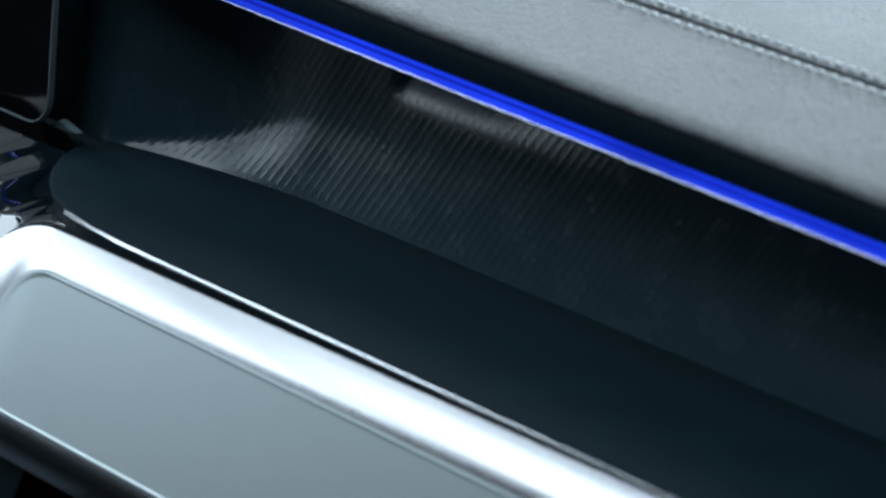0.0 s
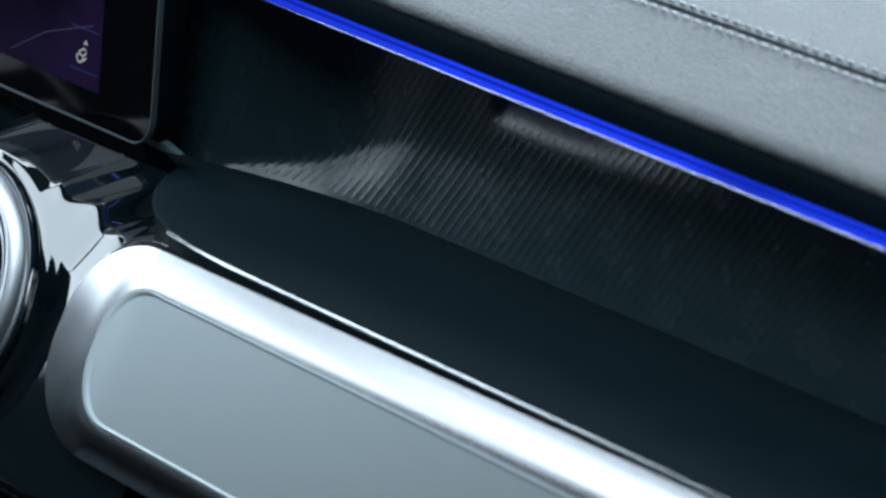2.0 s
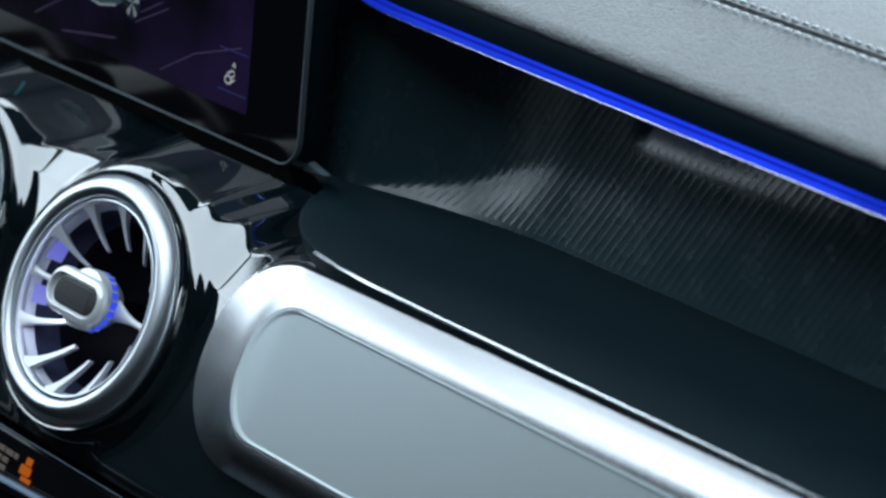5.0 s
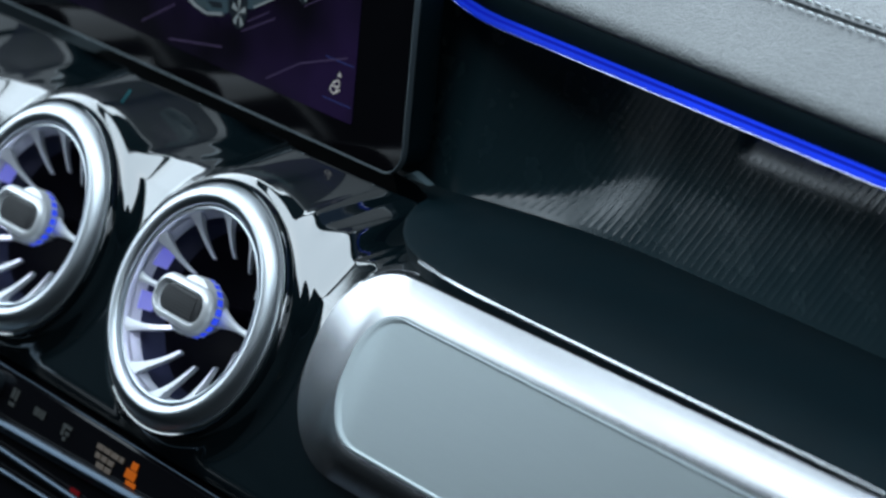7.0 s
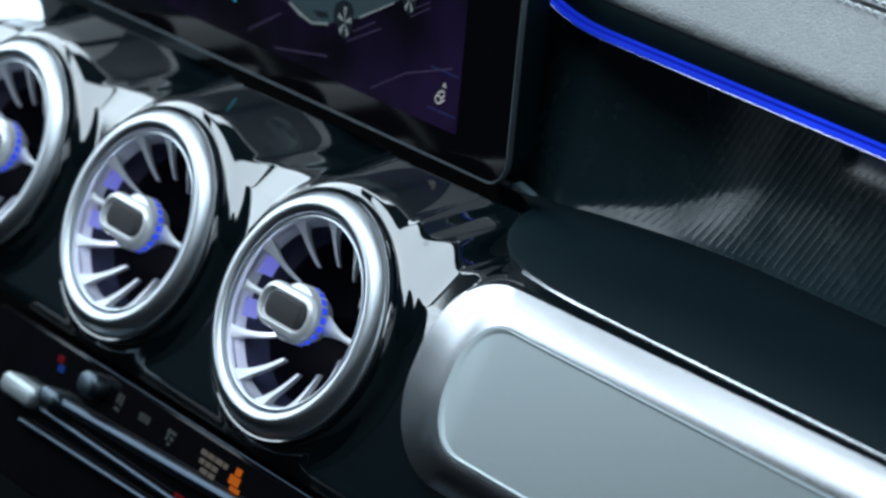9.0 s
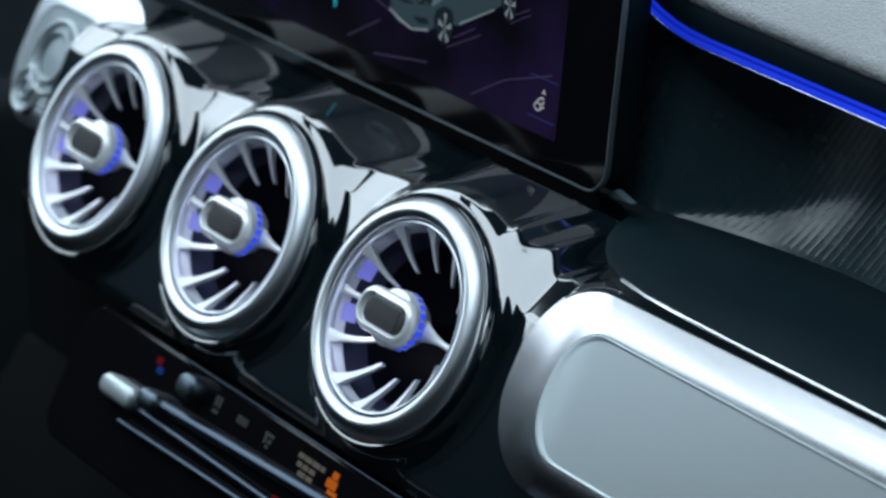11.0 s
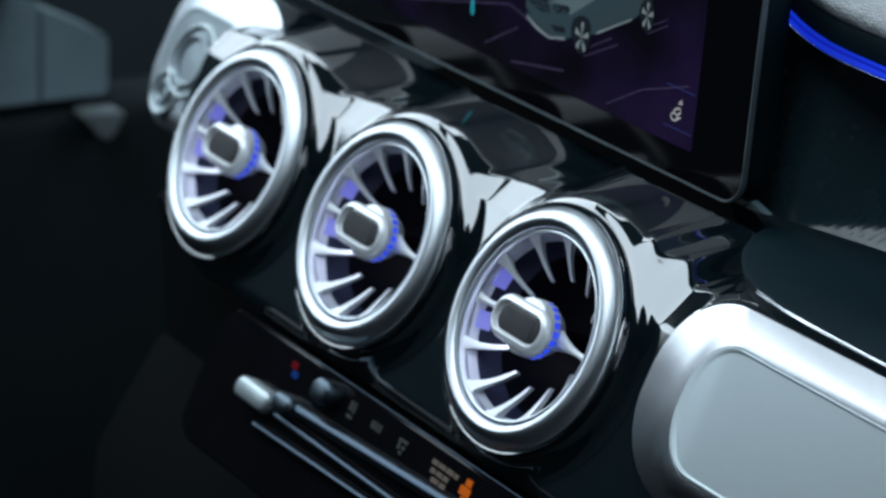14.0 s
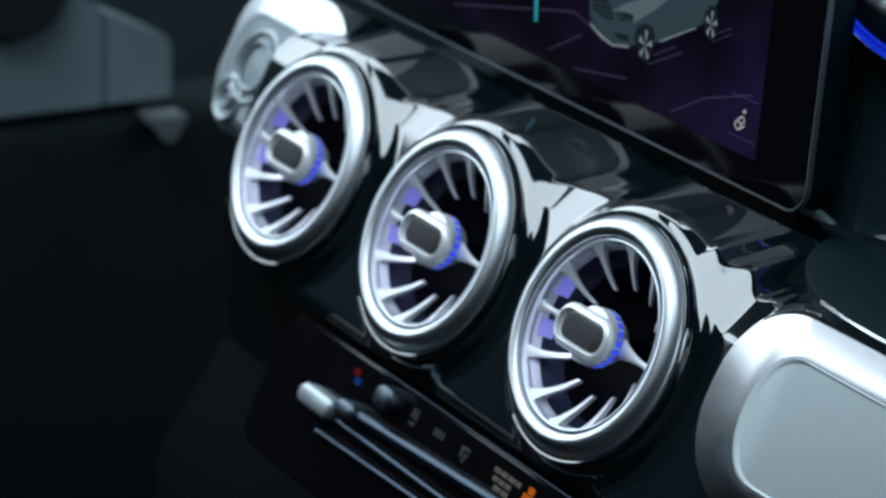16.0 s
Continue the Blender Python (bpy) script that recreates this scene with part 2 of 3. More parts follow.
# ---- the cabin shell, added mostly out of view to block the sky outside its window openings ----
def shell():
    def slab(name, x0, x1, y0, y1, z0, z1, label):
        bm = bmesh.new()
        box(bm, x0, x1, y0, y1, z0, z1, 0.004)
        # ceiling_front is coloured darker so that its reflection in the trim stays dark.
        return tagged(part(name, bm, CLOTH if name == "floor" else DIM if name == "ceiling_front" else LINING), label, "", "", "structure")
    slab("floor", -1.1, 1.6, -2.0, 1.3, -0.80, -0.76, "dark carpet floor of the cabin")
    slab("wall_rear", -1.1, 1.6, -2.04, -2.0, -0.76, 1.15, "unseen dark rear wall of the cabin that blocks light")
    slab("wall_driver_lower", -1.14, -1.1, -2.0, 1.3, -0.76, 0.22, "dark door lining under the window")
    slab("wall_driver_upper", -1.14, -1.1, -2.0, 1.3, 1.02, 1.15, "unseen dark lining over the window that blocks light")
    slab("wall_driver_pillar", -1.14, -1.1, 0.60, 1.3, 0.22, 1.02, "unseen dark windscreen pillar that blocks light")
    slab("wall_driver_rear_pillar", -1.14, -1.1, -2.0, -1.10, 0.22, 1.02, "unseen dark centre pillar that blocks light")
    slab("wall_passenger_lower", 1.6, 1.64, -2.0, 1.3, -0.76, 0.20, "unseen dark lining of the passenger door that blocks light")
    slab("wall_passenger_upper", 1.6, 1.64, -2.0, 1.3, 0.75, 1.15, "unseen dark lining over the passenger window that blocks light")
    slab("wall_passenger_rear", 1.6, 1.64, -2.0, -0.25, 0.20, 0.75, "unseen dark pillar behind the passenger window that blocks light")
    slab("ceiling", -1.1, 1.6, -2.0, -0.95, 1.15, 1.19, "unseen dark roof lining behind the roof window that blocks light")
    slab("ceiling_front", -1.1, 1.6, 0.0, 0.46, 1.15, 1.19, "unseen roof lining over the windscreen, coloured darker for its reflection")
    slab("ceiling_left", -1.1, -0.8, -0.95, 0.0, 1.15, 1.19, "unseen dark roof lining beside the roof window that blocks light")
    slab("ceiling_right", 0.7, 1.6, -0.95, 0.0, 1.15, 1.19, "unseen dark roof lining beside the roof window that blocks light")
    slab("wall_front", -1.1, 1.6, 1.26, 1.3, -0.76, 0.20, "dark bulkhead under the windscreen")


# ---- the instrument panel ----
def face_point(x, y, z):
    return FACE @ Vector((x, y, z))


def smooth_min(a, b, k):
    h = max(0.0, min(1.0, 0.5 + 0.5 * (b - a) / k))
    return b * (1 - h) + a * h - k * h * (1 - h)


# Crest lines are fitted to the outline of the bright reflection in the trim.
CREST = ((-0.034, 0.0470), (0.000, 0.0402), (0.020, 0.0385), (0.035, 0.0402), (0.050, 0.0432), (0.064, 0.0455), (0.079, 0.0470))
CREST_END = ((-0.028, 0.0485), (-0.006, 0.0405), (0.012, 0.0401), (0.020, 0.0387), (0.028, 0.0498), (0.036, 0.0447), (0.044, 0.0464), (0.052, 0.0385), (0.060, 0.0405), (0.068, 0.0378), (0.14, 0.0375))


def between(table, x):
    """The value at x on eased lines through the (x, value) pairs of a table."""
    for (xa, a), (xb, b) in zip(table, table[1:]):
        if x <= xb:
            t = max(0.0, (x - xa) / (xb - xa))
            return a + (b - a) * (0.35 * t + 0.65 * t * t * (3 - 2 * t))
    return table[-1][1]


def bend(a, w):
    """Zero below a = 0, then rising, with a soft start of width w."""
    return 0.0 if a <= 0 else a * a / (2 * w) if a < w else a - w / 2


def smooth_step(x, a, b):
    t = max(0.0, min(1.0, (x - a) / (b - a)))
    return t * t * (3 - 2 * t)


def trim_height(x, z):
    """Depth of the gloss black trim behind the face plane at (x, z): a front, a slope, a deck, and a collar round each vent."""
    end = x > PITCH
    rel = x - PITCH if end else (x + 0.3 * PITCH) % PITCH - 0.3 * PITCH
    # The foot's bump is added to shape a dark notch into that reflection.
    foot = 0.0314 + 0.0150 * math.exp(-((rel - 0.031) / 0.0070) ** 2) if end else 0.0310 + 0.0030 * math.exp(-((rel - 0.040) / 0.0065) ** 2)
    crest = between(CREST_END if end else CREST, rel)
    slope = 0.542
    if end:
        foot -= 0.0090 * smooth_step(rel, 0.043, 0.053)
        slope *= 1 - smooth_step(rel, 0.064, 0.072)
    y = 0.0101 + slope * bend(z - foot, 0.002) + (1.73 - slope) * bend(z - crest, 0.0021)
    deck = 0.0101 + slope * bend(z - 0.0319, 0.002) + (1.73 - slope) * bend(z - 0.0425, 0.0021)
    y += (deck - y) * smooth_step(z, 0.043, 0.054) * (1 - smooth_step(rel, 0.000, 0.014) if end else 1.0)
    y += 60 * max(0.0, -0.048 - z) ** 2
    steepen = 0.5 * smooth_step(z, 0.038, 0.050)
    for c in (-PITCH, 0.0, PITCH):
        q = max(0.0, math.hypot(x - c, z) - 0.049)
        y = smooth_min(y, 0.0044 + 0.607 * q + 0.607 * bend(q - 0.002, 0.001) + steepen * bend(q - 0.0045, 0.003), 0.0048)
    return y


def trim_panel():
    t = thing("centre_trim", None, "gloss black scalloped centre trim round the vents", "dashboard trim")
    bm = bmesh.new()
    xs = [-0.178 + 0.408 * i / 540 for i in range(541)]
    zs = [-0.056 + 0.122 * j / 220 for j in range(221)]
    grid = [[bm.verts.new(face_point(x, trim_height(x, z), z)) for z in zs] for x in xs]
    def hole(x, z):
        corner = x < -PITCH and z < 0.0 and math.hypot(x + PITCH, z) > 0.054
        return corner or any(math.hypot(x - c, z) < 0.0474 for c in (-PITCH, 0.0, PITCH))
    for i in range(540):
        for j in range(220):
            if not hole((xs[i] + xs[i + 1]) / 2, (zs[j] + zs[j + 1]) / 2):
                bm.faces.new((grid[i][j], grid[i][j + 1], grid[i + 1][j + 1], grid[i + 1][j]))
    bmesh.ops.delete(bm, geom=[v for v in bm.verts if not v.link_faces], context="VERTS")
    ob = part("trim_shell", bm, GLOSS, t)
    solid = ob.modifiers.new("thickness", "SOLIDIFY")
    solid.thickness, solid.offset = 0.003, -1
    pts = [(0.128, -0.0475), (0.145, -0.0425), (0.168, -0.0402), (0.178, -0.0385), (0.1835, -0.0335), (0.185, -0.026), (0.1845, -0.012)]
    for shift, last in ((0.0, 7), (-PITCH, 5), (-2 * PITCH, 5)):
        bm = bmesh.new()
        for (xa, za), (xb, zb) in zip(pts[:last], pts[1:last]):
            rod(bm, face_point(xa + shift, 0.0112, za), face_point(xb + shift, 0.0112, zb), 0.0005 if last == 7 else 0.0003, n=6)
        part("edge_line", bm, GUNMETAL, t, "thin dark edge line")
    return t


def air_vent():
    v = thing("air_vent", FACE @ Matrix.Translation((PITCH, 0, 0)), "round turbine air vent with satin silver ring and blue light", "air vent", "turbine vents of the dashboard")
    bm = bmesh.new()
    lathe(bm, [(0.0467, 0.0050), (0.0469, 0.0020), (0.0473, 0.0011), (0.0479, 0.0009), (0.0484, 0.0016), (0.0487, 0.0032), (0.0489, 0.0090), (0.0484, 0.022), (0.045, 0.022)])
    part("bezel", bm, GLOSS, v, "gloss black bezel")
    bm = bmesh.new()
    ring = [(0.0467, 0.0080), (0.0467, 0.0022), (0.0465, 0.0013), (0.0458, 0.0001), (0.0448, -0.0012), (0.0437, -0.0023), (0.0426, -0.0031), (0.0414, -0.0035), (0.0402, -0.0035), (0.0391, -0.0031), (0.0382, -0.0024), (0.0377, -0.0016), (0.0375, -0.0008), (0.0374, 0.0080)]
    lathe(bm, ring, 128, closed=True)
    part("outer_ring", bm, SPUN, v, "satin silver ring")
    bm = bmesh.new()
    lathe(bm, [(0.0370, 0.0070), (0.0370, -0.0004), (0.0368, -0.0010), (0.0363, -0.0012), (0.0358, -0.0010), (0.0355, -0.0002), (0.0354, 0.0012), (0.0354, 0.0070)], 128)
    part("inner_ring", bm, RING, v, "thin satin inner ring")
    bm = bmesh.new()
    lathe(bm, [(0.0357, 0.0012), (0.0354, 0.0024), (0.0349, 0.0044), (0.0344, 0.0064)], 96)
    part("inner_wall", bm, WALL_SILVER, v, "silver inner lip lit bluish white")
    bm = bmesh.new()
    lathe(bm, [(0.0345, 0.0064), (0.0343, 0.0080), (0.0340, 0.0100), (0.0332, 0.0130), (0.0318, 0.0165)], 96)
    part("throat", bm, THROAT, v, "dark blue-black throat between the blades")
    # Two glowing patches placed where the wall would mirror the blue hub ring.
    for a0, a1 in ((157, 170), (187, 199)):
        bm = bmesh.new()
        lathe(bm, [(0.0347, 0.0040), (0.0343, 0.0042), (0.0338, 0.0080), (0.0334, 0.0105), (0.0338, 0.0108)], 10, a0, a1)
        part("ring_gleam", bm, RING_GLEAM, v, "small glowing blue patch in place of the light ring's reflection")
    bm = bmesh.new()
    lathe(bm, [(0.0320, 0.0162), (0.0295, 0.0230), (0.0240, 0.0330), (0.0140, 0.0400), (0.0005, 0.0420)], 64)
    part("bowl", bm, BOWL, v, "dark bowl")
    blade = bmesh.new()
    rows = []
    for i in range(9):
        u = i / 8
        r = 0.0356 - 0.0145 * u
        yc = 0.0016 + 0.0108 * u
        root = (1 - u) ** 6
        wide = 0.0014 - 0.0007 * u + 0.0018 * root
        high = 0.0022 - 0.0011 * u + 0.0012 * root
        sway = 0.0016 * math.sin(u * 2.2)
        rows.append([(r, yc - high * 0.5, sway - wide), (r, yc - high * 0.66, sway), (r, yc - high * 0.5, sway + wide), (r, yc + high, sway + wide * 0.6 + 0.0004), (r, yc + high, sway - wide * 0.6 + 0.0004)])
    loft(blade, rows, True, True)
    me = mesh_of("blade", blade, BLADE)
    for i in range(12):
        if i in (0, 6):
            continue
        ob = new("blade", me)
        ob.parent = v
        ob.matrix_basis = Matrix.Rotation(-radians(30 * i), 4, "Y")
    for a in (0, 180):
        bm = bmesh.new()
        rows = []
        for i in range(13):
            u = i / 12
            x = 0.008 + 0.0280 * u
            w = 0.0036 * (1 - u) ** 2.2 + 0.0009 + 0.0016 * u ** 9
            yc = 0.0022 + 0.0066 * (1 - u) ** 1.3
            rows.append([(x, yc + 0.0020 * s2 * (0.5 + 0.5 * (1 - u)), w * c2) for c2, s2 in [(math.cos(2 * math.pi * q / 12), math.sin(2 * math.pi * q / 12)) for q in range(12)]])
        loft(bm, rows, True, True)
        bmesh.ops.rotate(bm, cent=(0, 0, 0), matrix=Matrix.Rotation(radians(a), 3, "Y"), verts=bm.verts[:])
        part("spoke", bm, BLADE, v, "tapered silver spoke")
    bm = bmesh.new()
    lathe(bm, [(0.0005, 0.0122), (0.0078, 0.0118), (0.0084, 0.0108), (0.0098, 0.0080), (0.0106, 0.0068), (0.0106, 0.0036), (0.0112, 0.0030), (0.0110, -0.0012), (0.0098, -0.0022), (0.0005, -0.0022)], 48)
    part("hub", bm, BLADE, v, "silver hub")
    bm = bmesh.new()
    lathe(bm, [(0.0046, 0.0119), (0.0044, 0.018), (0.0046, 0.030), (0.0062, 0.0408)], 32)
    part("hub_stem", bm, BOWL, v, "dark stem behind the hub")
    bm = bmesh.new()
    lathe(bm, [(0.0100, 0.0062), (0.0107, 0.0062), (0.0111, 0.0057), (0.0111, 0.0032), (0.0107, 0.0026), (0.0100, 0.0026)], 64)
    band = part("light_ring", bm, BLUE_RING, v, "glowing blue light ring")
    tick = bmesh.new()
    box(tick, -0.0004, 0.0004, 0.0024, 0.0064, 0.0104, 0.01122)
    tick_mesh = mesh_of("tick", tick, BLADE, False)
    for i in range(20):
        ob = new("tick", tick_mesh)
        ob.parent = band
        ob.matrix_basis = Matrix.Rotation(radians(18 * i), 4, "Y")
    bm = bmesh.new()
    loops = []
    for dy, grow in ((-0.0008, -0.0030), (-0.0012, -0.0008), (-0.0022, 0.0), (-0.0040, 0.0), (-0.0051, -0.0006), (-0.0059, -0.0014), (-0.0062, -0.0024), (-0.0056, -0.0030), (-0.0042, -0.0032)):
        loops.append([(x, dy, z) for x, z in rounded(0.0168 + grow, 0.0086 + grow, 0.0078 + grow)])
    loft(bm, loops, True, True)
    knob = part("knob", bm, KNOB, v, "silver racetrack-shaped knob")
    bm = bmesh.new()
    loft(bm, [[(x, dy, z) for x, z in rounded(0.0119 + g, 0.0051 + g, 0.0045 + g)] for dy, g in ((-0.0040, 0.0), (-0.0050, 0.0), (-0.0053, -0.0005))], True, True)
    grip = part("grip", bm, RUBBER, knob, "black ribbed rubber grip")
    rib = bmesh.new()
    box(rib, -0.0090, 0.0090, -0.0057, -0.0050, -0.00028, 0.00028)
    rib_mesh = mesh_of("grip_rib", rib, RUBBER, False)
    for i in range(7):
        ob = new("grip_rib", rib_mesh)
        ob.parent = knob
        ob.location = (0, 0, -0.0036 + 0.0012 * i)
    return v


def vent_lamp(x):
    lamp = bpy.data.lights.new("vent_light", "POINT")
    lamp.energy, lamp.color, lamp.shadow_soft_size = 0.0050, (0.68, 0.74, 1.0), 0.004
    ob = new("vent_light", lamp)
    ob.matrix_world = FACE @ Matrix.Translation((x - 0.016, 0.0045, -0.010))
    return ob


def aluminium_panel(name, outer, inner, r_outer, r_inner, depth, label, taper=0.0, face=None, surround=None):
    """A rounded aluminium surround that slopes to a satin plate. outer and inner: x0, x1, z0, z1 in the face."""
    p = thing(name, FACE @ Matrix.Translation((0, depth, 0)), label, "trim panel")
    def ring(u, d, grow=0.0):
        x0, x1, z0, z1 = [a + (b - a) * u for a, b in zip(outer, inner)]
        r = r_outer + (r_inner - r_outer) * u
        pts = rounded((x1 - x0) / 2 + grow, (z1 - z0) / 2 + grow, r + grow, 14, (x0 + x1) / 2, (z0 + z1) / 2)
        return [(x, d, z * (1 + taper * (1 - u) * (x - outer[0])) if z > 0 else z) for x, z in pts]
    bm = bmesh.new()
    loops = [ring(0, 0.028), ring(0, 0.0074)]
    flat_end = lambda x: 1 - smooth_step(x, inner[0] - 0.004, inner[0] + 0.030)
    sink = lambda x: 0.0019 * (1 - smooth_step(x, inner[0] - 0.004, inner[0] + 0.016))
    for i in range(11):
        u = i / 10
        rise = lambda x: sink(x) + (0.0056 - 0.0033 * flat_end(x)) - (0.0076 - 0.0033 * flat_end(x)) * (1 - (1 - u) ** (2.2 - 1.05 * flat_end(x)))
        loops.append([(x, rise(x), z) for x, _, z in ring(u, 0.0)])
    loops.append([(x, sink(x) - 0.0010, z) for x, _, z in ring(1, 0.0, -0.0006)])
    loft(bm, loops)
    part("frame", bm, surround or ALU, p, "brushed aluminium surround")
    bm = bmesh.new()
    def plate(d, g, dx):
        x0, x1, z0, z1 = inner[0] - g + dx, inner[1] + g, inner[2] - g, inner[3] + g
        return [(x, d + sink(x), z) for x, z in rounded((x1 - x0) / 2, (z1 - z0) / 2, r_inner + g - dx * 0.3, 14, (x0 + x1) / 2, (z0 + z1) / 2)]
    loft(bm, [plate(*q) for q in ((0.002, -0.0003, 0), (-0.0019, -0.0003, 0), (-0.0024, -0.0006, 0), (-0.0025, -0.0011, 0), (-0.0021, -0.0016, 0.002), (-0.0021, -0.0020, 0.004), (-0.0021, -0.0024, 0.006), (-0.0021, -0.0028, 0.009), (-0.0021, -0.0032, 0.012), (-0.0021, -0.0036, 0.015))], False, True)
    part("face_plate", bm, face or PLATE, p, "satin silver face plate")
    if taper:
        path = [q for q in ring(0, 0.0068, 0.0019) if q[0] < outer[0] + 0.04 and q[2] > 0.012]
        bm = bmesh.new()
        for a, b in zip(path, path[1:]):
            rod(bm, a, b, 0.0005, n=6)
        part("edge_moulding", bm, CHROME, p, "thin polished edge moulding")
    return p


def side_panel():
    """The panel beside the vents, on the passenger's side."""
    return aluminium_panel("aluminium_panel", (0.1775, 0.75, -0.0300, 0.0437), (0.2015, 0.735, -0.0170, 0.0318), 0.0335, 0.0215, 0.0, "brushed aluminium trim panel with a satin silver face", 0.24)


def wall_profile(x):
    """Points (y, z) up the back of the recess at x: leaning back under an arc that climbs out of the corner, steep above it, with a bent upper rim."""
    along = max(0.0, x - 0.150)
    over = (0.0005 + 0.15 * along + 2.4 * along ** 2) * smooth_step(x, 0.152, 0.166) - 0.004 * (1 - smooth_step(x, 0.148, 0.158))
    over = min(over, 0.026)
    depth = 34 - 29 * smooth_step(x, 0.180, 0.238) - 5 * smooth_step(x, 0.24, 0.34)
    rim = 18 * smooth_step(x, 0.265, 0.270) * (1 - smooth_step(x, 0.30, 0.38))
    y, z, n = 0.1065 - 0.018 * (1 - min(1.0, along / 0.10)) ** 2, 0.0402, 40
    pts = [(y, z)]
    for i in range(n):
        k = 0.078 * (i + 0.5) / n
        ledge = 1 - smooth_step(k, over - 0.001, over + 0.003)
        a = radians(79 - depth * ledge - rim * smooth_step(k, 0.040, 0.048))
        y, z = y + math.cos(a) * 0.078 / n, z + math.sin(a) * 0.078 / n
        pts.append((y, z))
    return pts


def lower_dash():
    """Shelf, ribbed back wall and side wall of the recess over the aluminium panel."""
    r = thing("dashboard_recess", None, "black plastic dashboard recess with ribbed back over the aluminium panel", "dashboard recess")
    edge = [(0.1185, 0.0860), (0.136, 0.0840), (0.150, 0.078), (0.156, 0.066), (0.164, 0.056), (0.174, 0.0470), (0.186, 0.0392), (0.200, 0.0340), (0.216, 0.0312), (0.235, 0.0300)] + [(0.26 + 0.04 * i, 0.0295) for i in range(14)]
    bm = bmesh.new()
    cols = []
    for x, y in edge:
        cols.append([bm.verts.new((x, a, b)) for a, b in ((y + 0.004, 0.028), (y + 0.0008, 0.0375), (y + 0.0004, 0.0392), (y + 0.0022, 0.0402), (0.09 if y < 0.08 else y + 0.01, 0.0403), (0.1085, 0.0400), (0.1085, 0.028))])
    for p, q in zip(cols, cols[1:]):
        for j in range(6):
            bm.faces.new((p[j], p[j + 1], q[j + 1], q[j]))
    part("shelf", bm, SOFT, r, "soft black plastic shelf")
    bm = bmesh.new()
    rows = []
    for i, (x, y) in enumerate(edge):
        if i < 7:
            continue
        c = Vector((x, y + 0.0002, 0.0388))
        a, b = Vector((*edge[max(0, i - 1)], 0)), Vector((*edge[min(len(edge) - 1, i + 1)], 0))
        side = (b - a).normalized().cross(Vector((0, 0, 1)))
        rows.append([c + side * 0.0007 * math.cos(k * math.pi / 4) + Vector((0, 0, 0.0007 * math.sin(k * math.pi / 4))) for k in range(8)])
    loft(bm, rows, True, True)
    part("edge_moulding", bm, CHROME, r, "thin polished edge moulding")
    xs = [0.1185 + 0.003 * i for i in range(93)] + [0.3975 + 0.012 * i for i in range(30)]
    bm = bmesh.new()
    cols = [[bm.verts.new((x, y, z)) for y, z in wall_profile(x) + [(0.145, 0.115), (0.145, 0.034)]] for x in xs]
    for p, q in zip(cols, cols[1:]):
        for j in range(len(p) - 1):
            bm.faces.new((p[j], p[j + 1], q[j + 1], q[j]))
    wall = part("back_wall", bm, RIB, r, "ribbed black plastic back wall")
    for i in range(150):
        x0 = 0.1400 + 0.0038 * i
        bm = bmesh.new()
        rows = []
        for j in range(1, 41, 2):
            x = x0 + 0.078 * j / 40 * 0.50
            if not 0.1595 < x < 0.74:
                continue
            row = []
            for dx, dn in ((-0.0013, -0.00004), (-0.0006, 0.00004), (0.0006, 0.00004), (0.0013, -0.00004)):
                pts = wall_profile(x + dx)
                (ya, za), (yb, zb) = pts[j - 1], pts[min(40, j + 1)]
                t = Vector((0, yb - ya, zb - za)).normalized()
                row.append(Vector((x + dx, *pts[j])) + Vector((0, -t.z, t.y)) * dn)
            rows.append(row)
        if len(rows) > 1:
            loft(bm, rows, True, True)
            part("rib", bm, RIB, wall)
        else:
            bm.free()
    bm = bmesh.new()
    box(bm, 0.020, 0.1190, 0.112, 0.116, 0.028, 0.113, 0.001)
    part("rear_panel", bm, SIDE, r, "black panel behind the display")
    # Added wedge whose grey stands in for a highlight on the trim's end.
    bm = bmesh.new()
    loft(bm, [[(0.1385 + g, y, 0.0446 + g), (0.1455, y, 0.0488 - g), (0.1552 - 2 * g, y, 0.0464)] for y, g in ((0.0738, 0.0006), (0.0744, 0.0), (0.0765, 0.0))], True, True)
    part("corner_highlight", bm, SIDE, r, "small grey wedge in place of a highlight at the foot of the display")
    return r


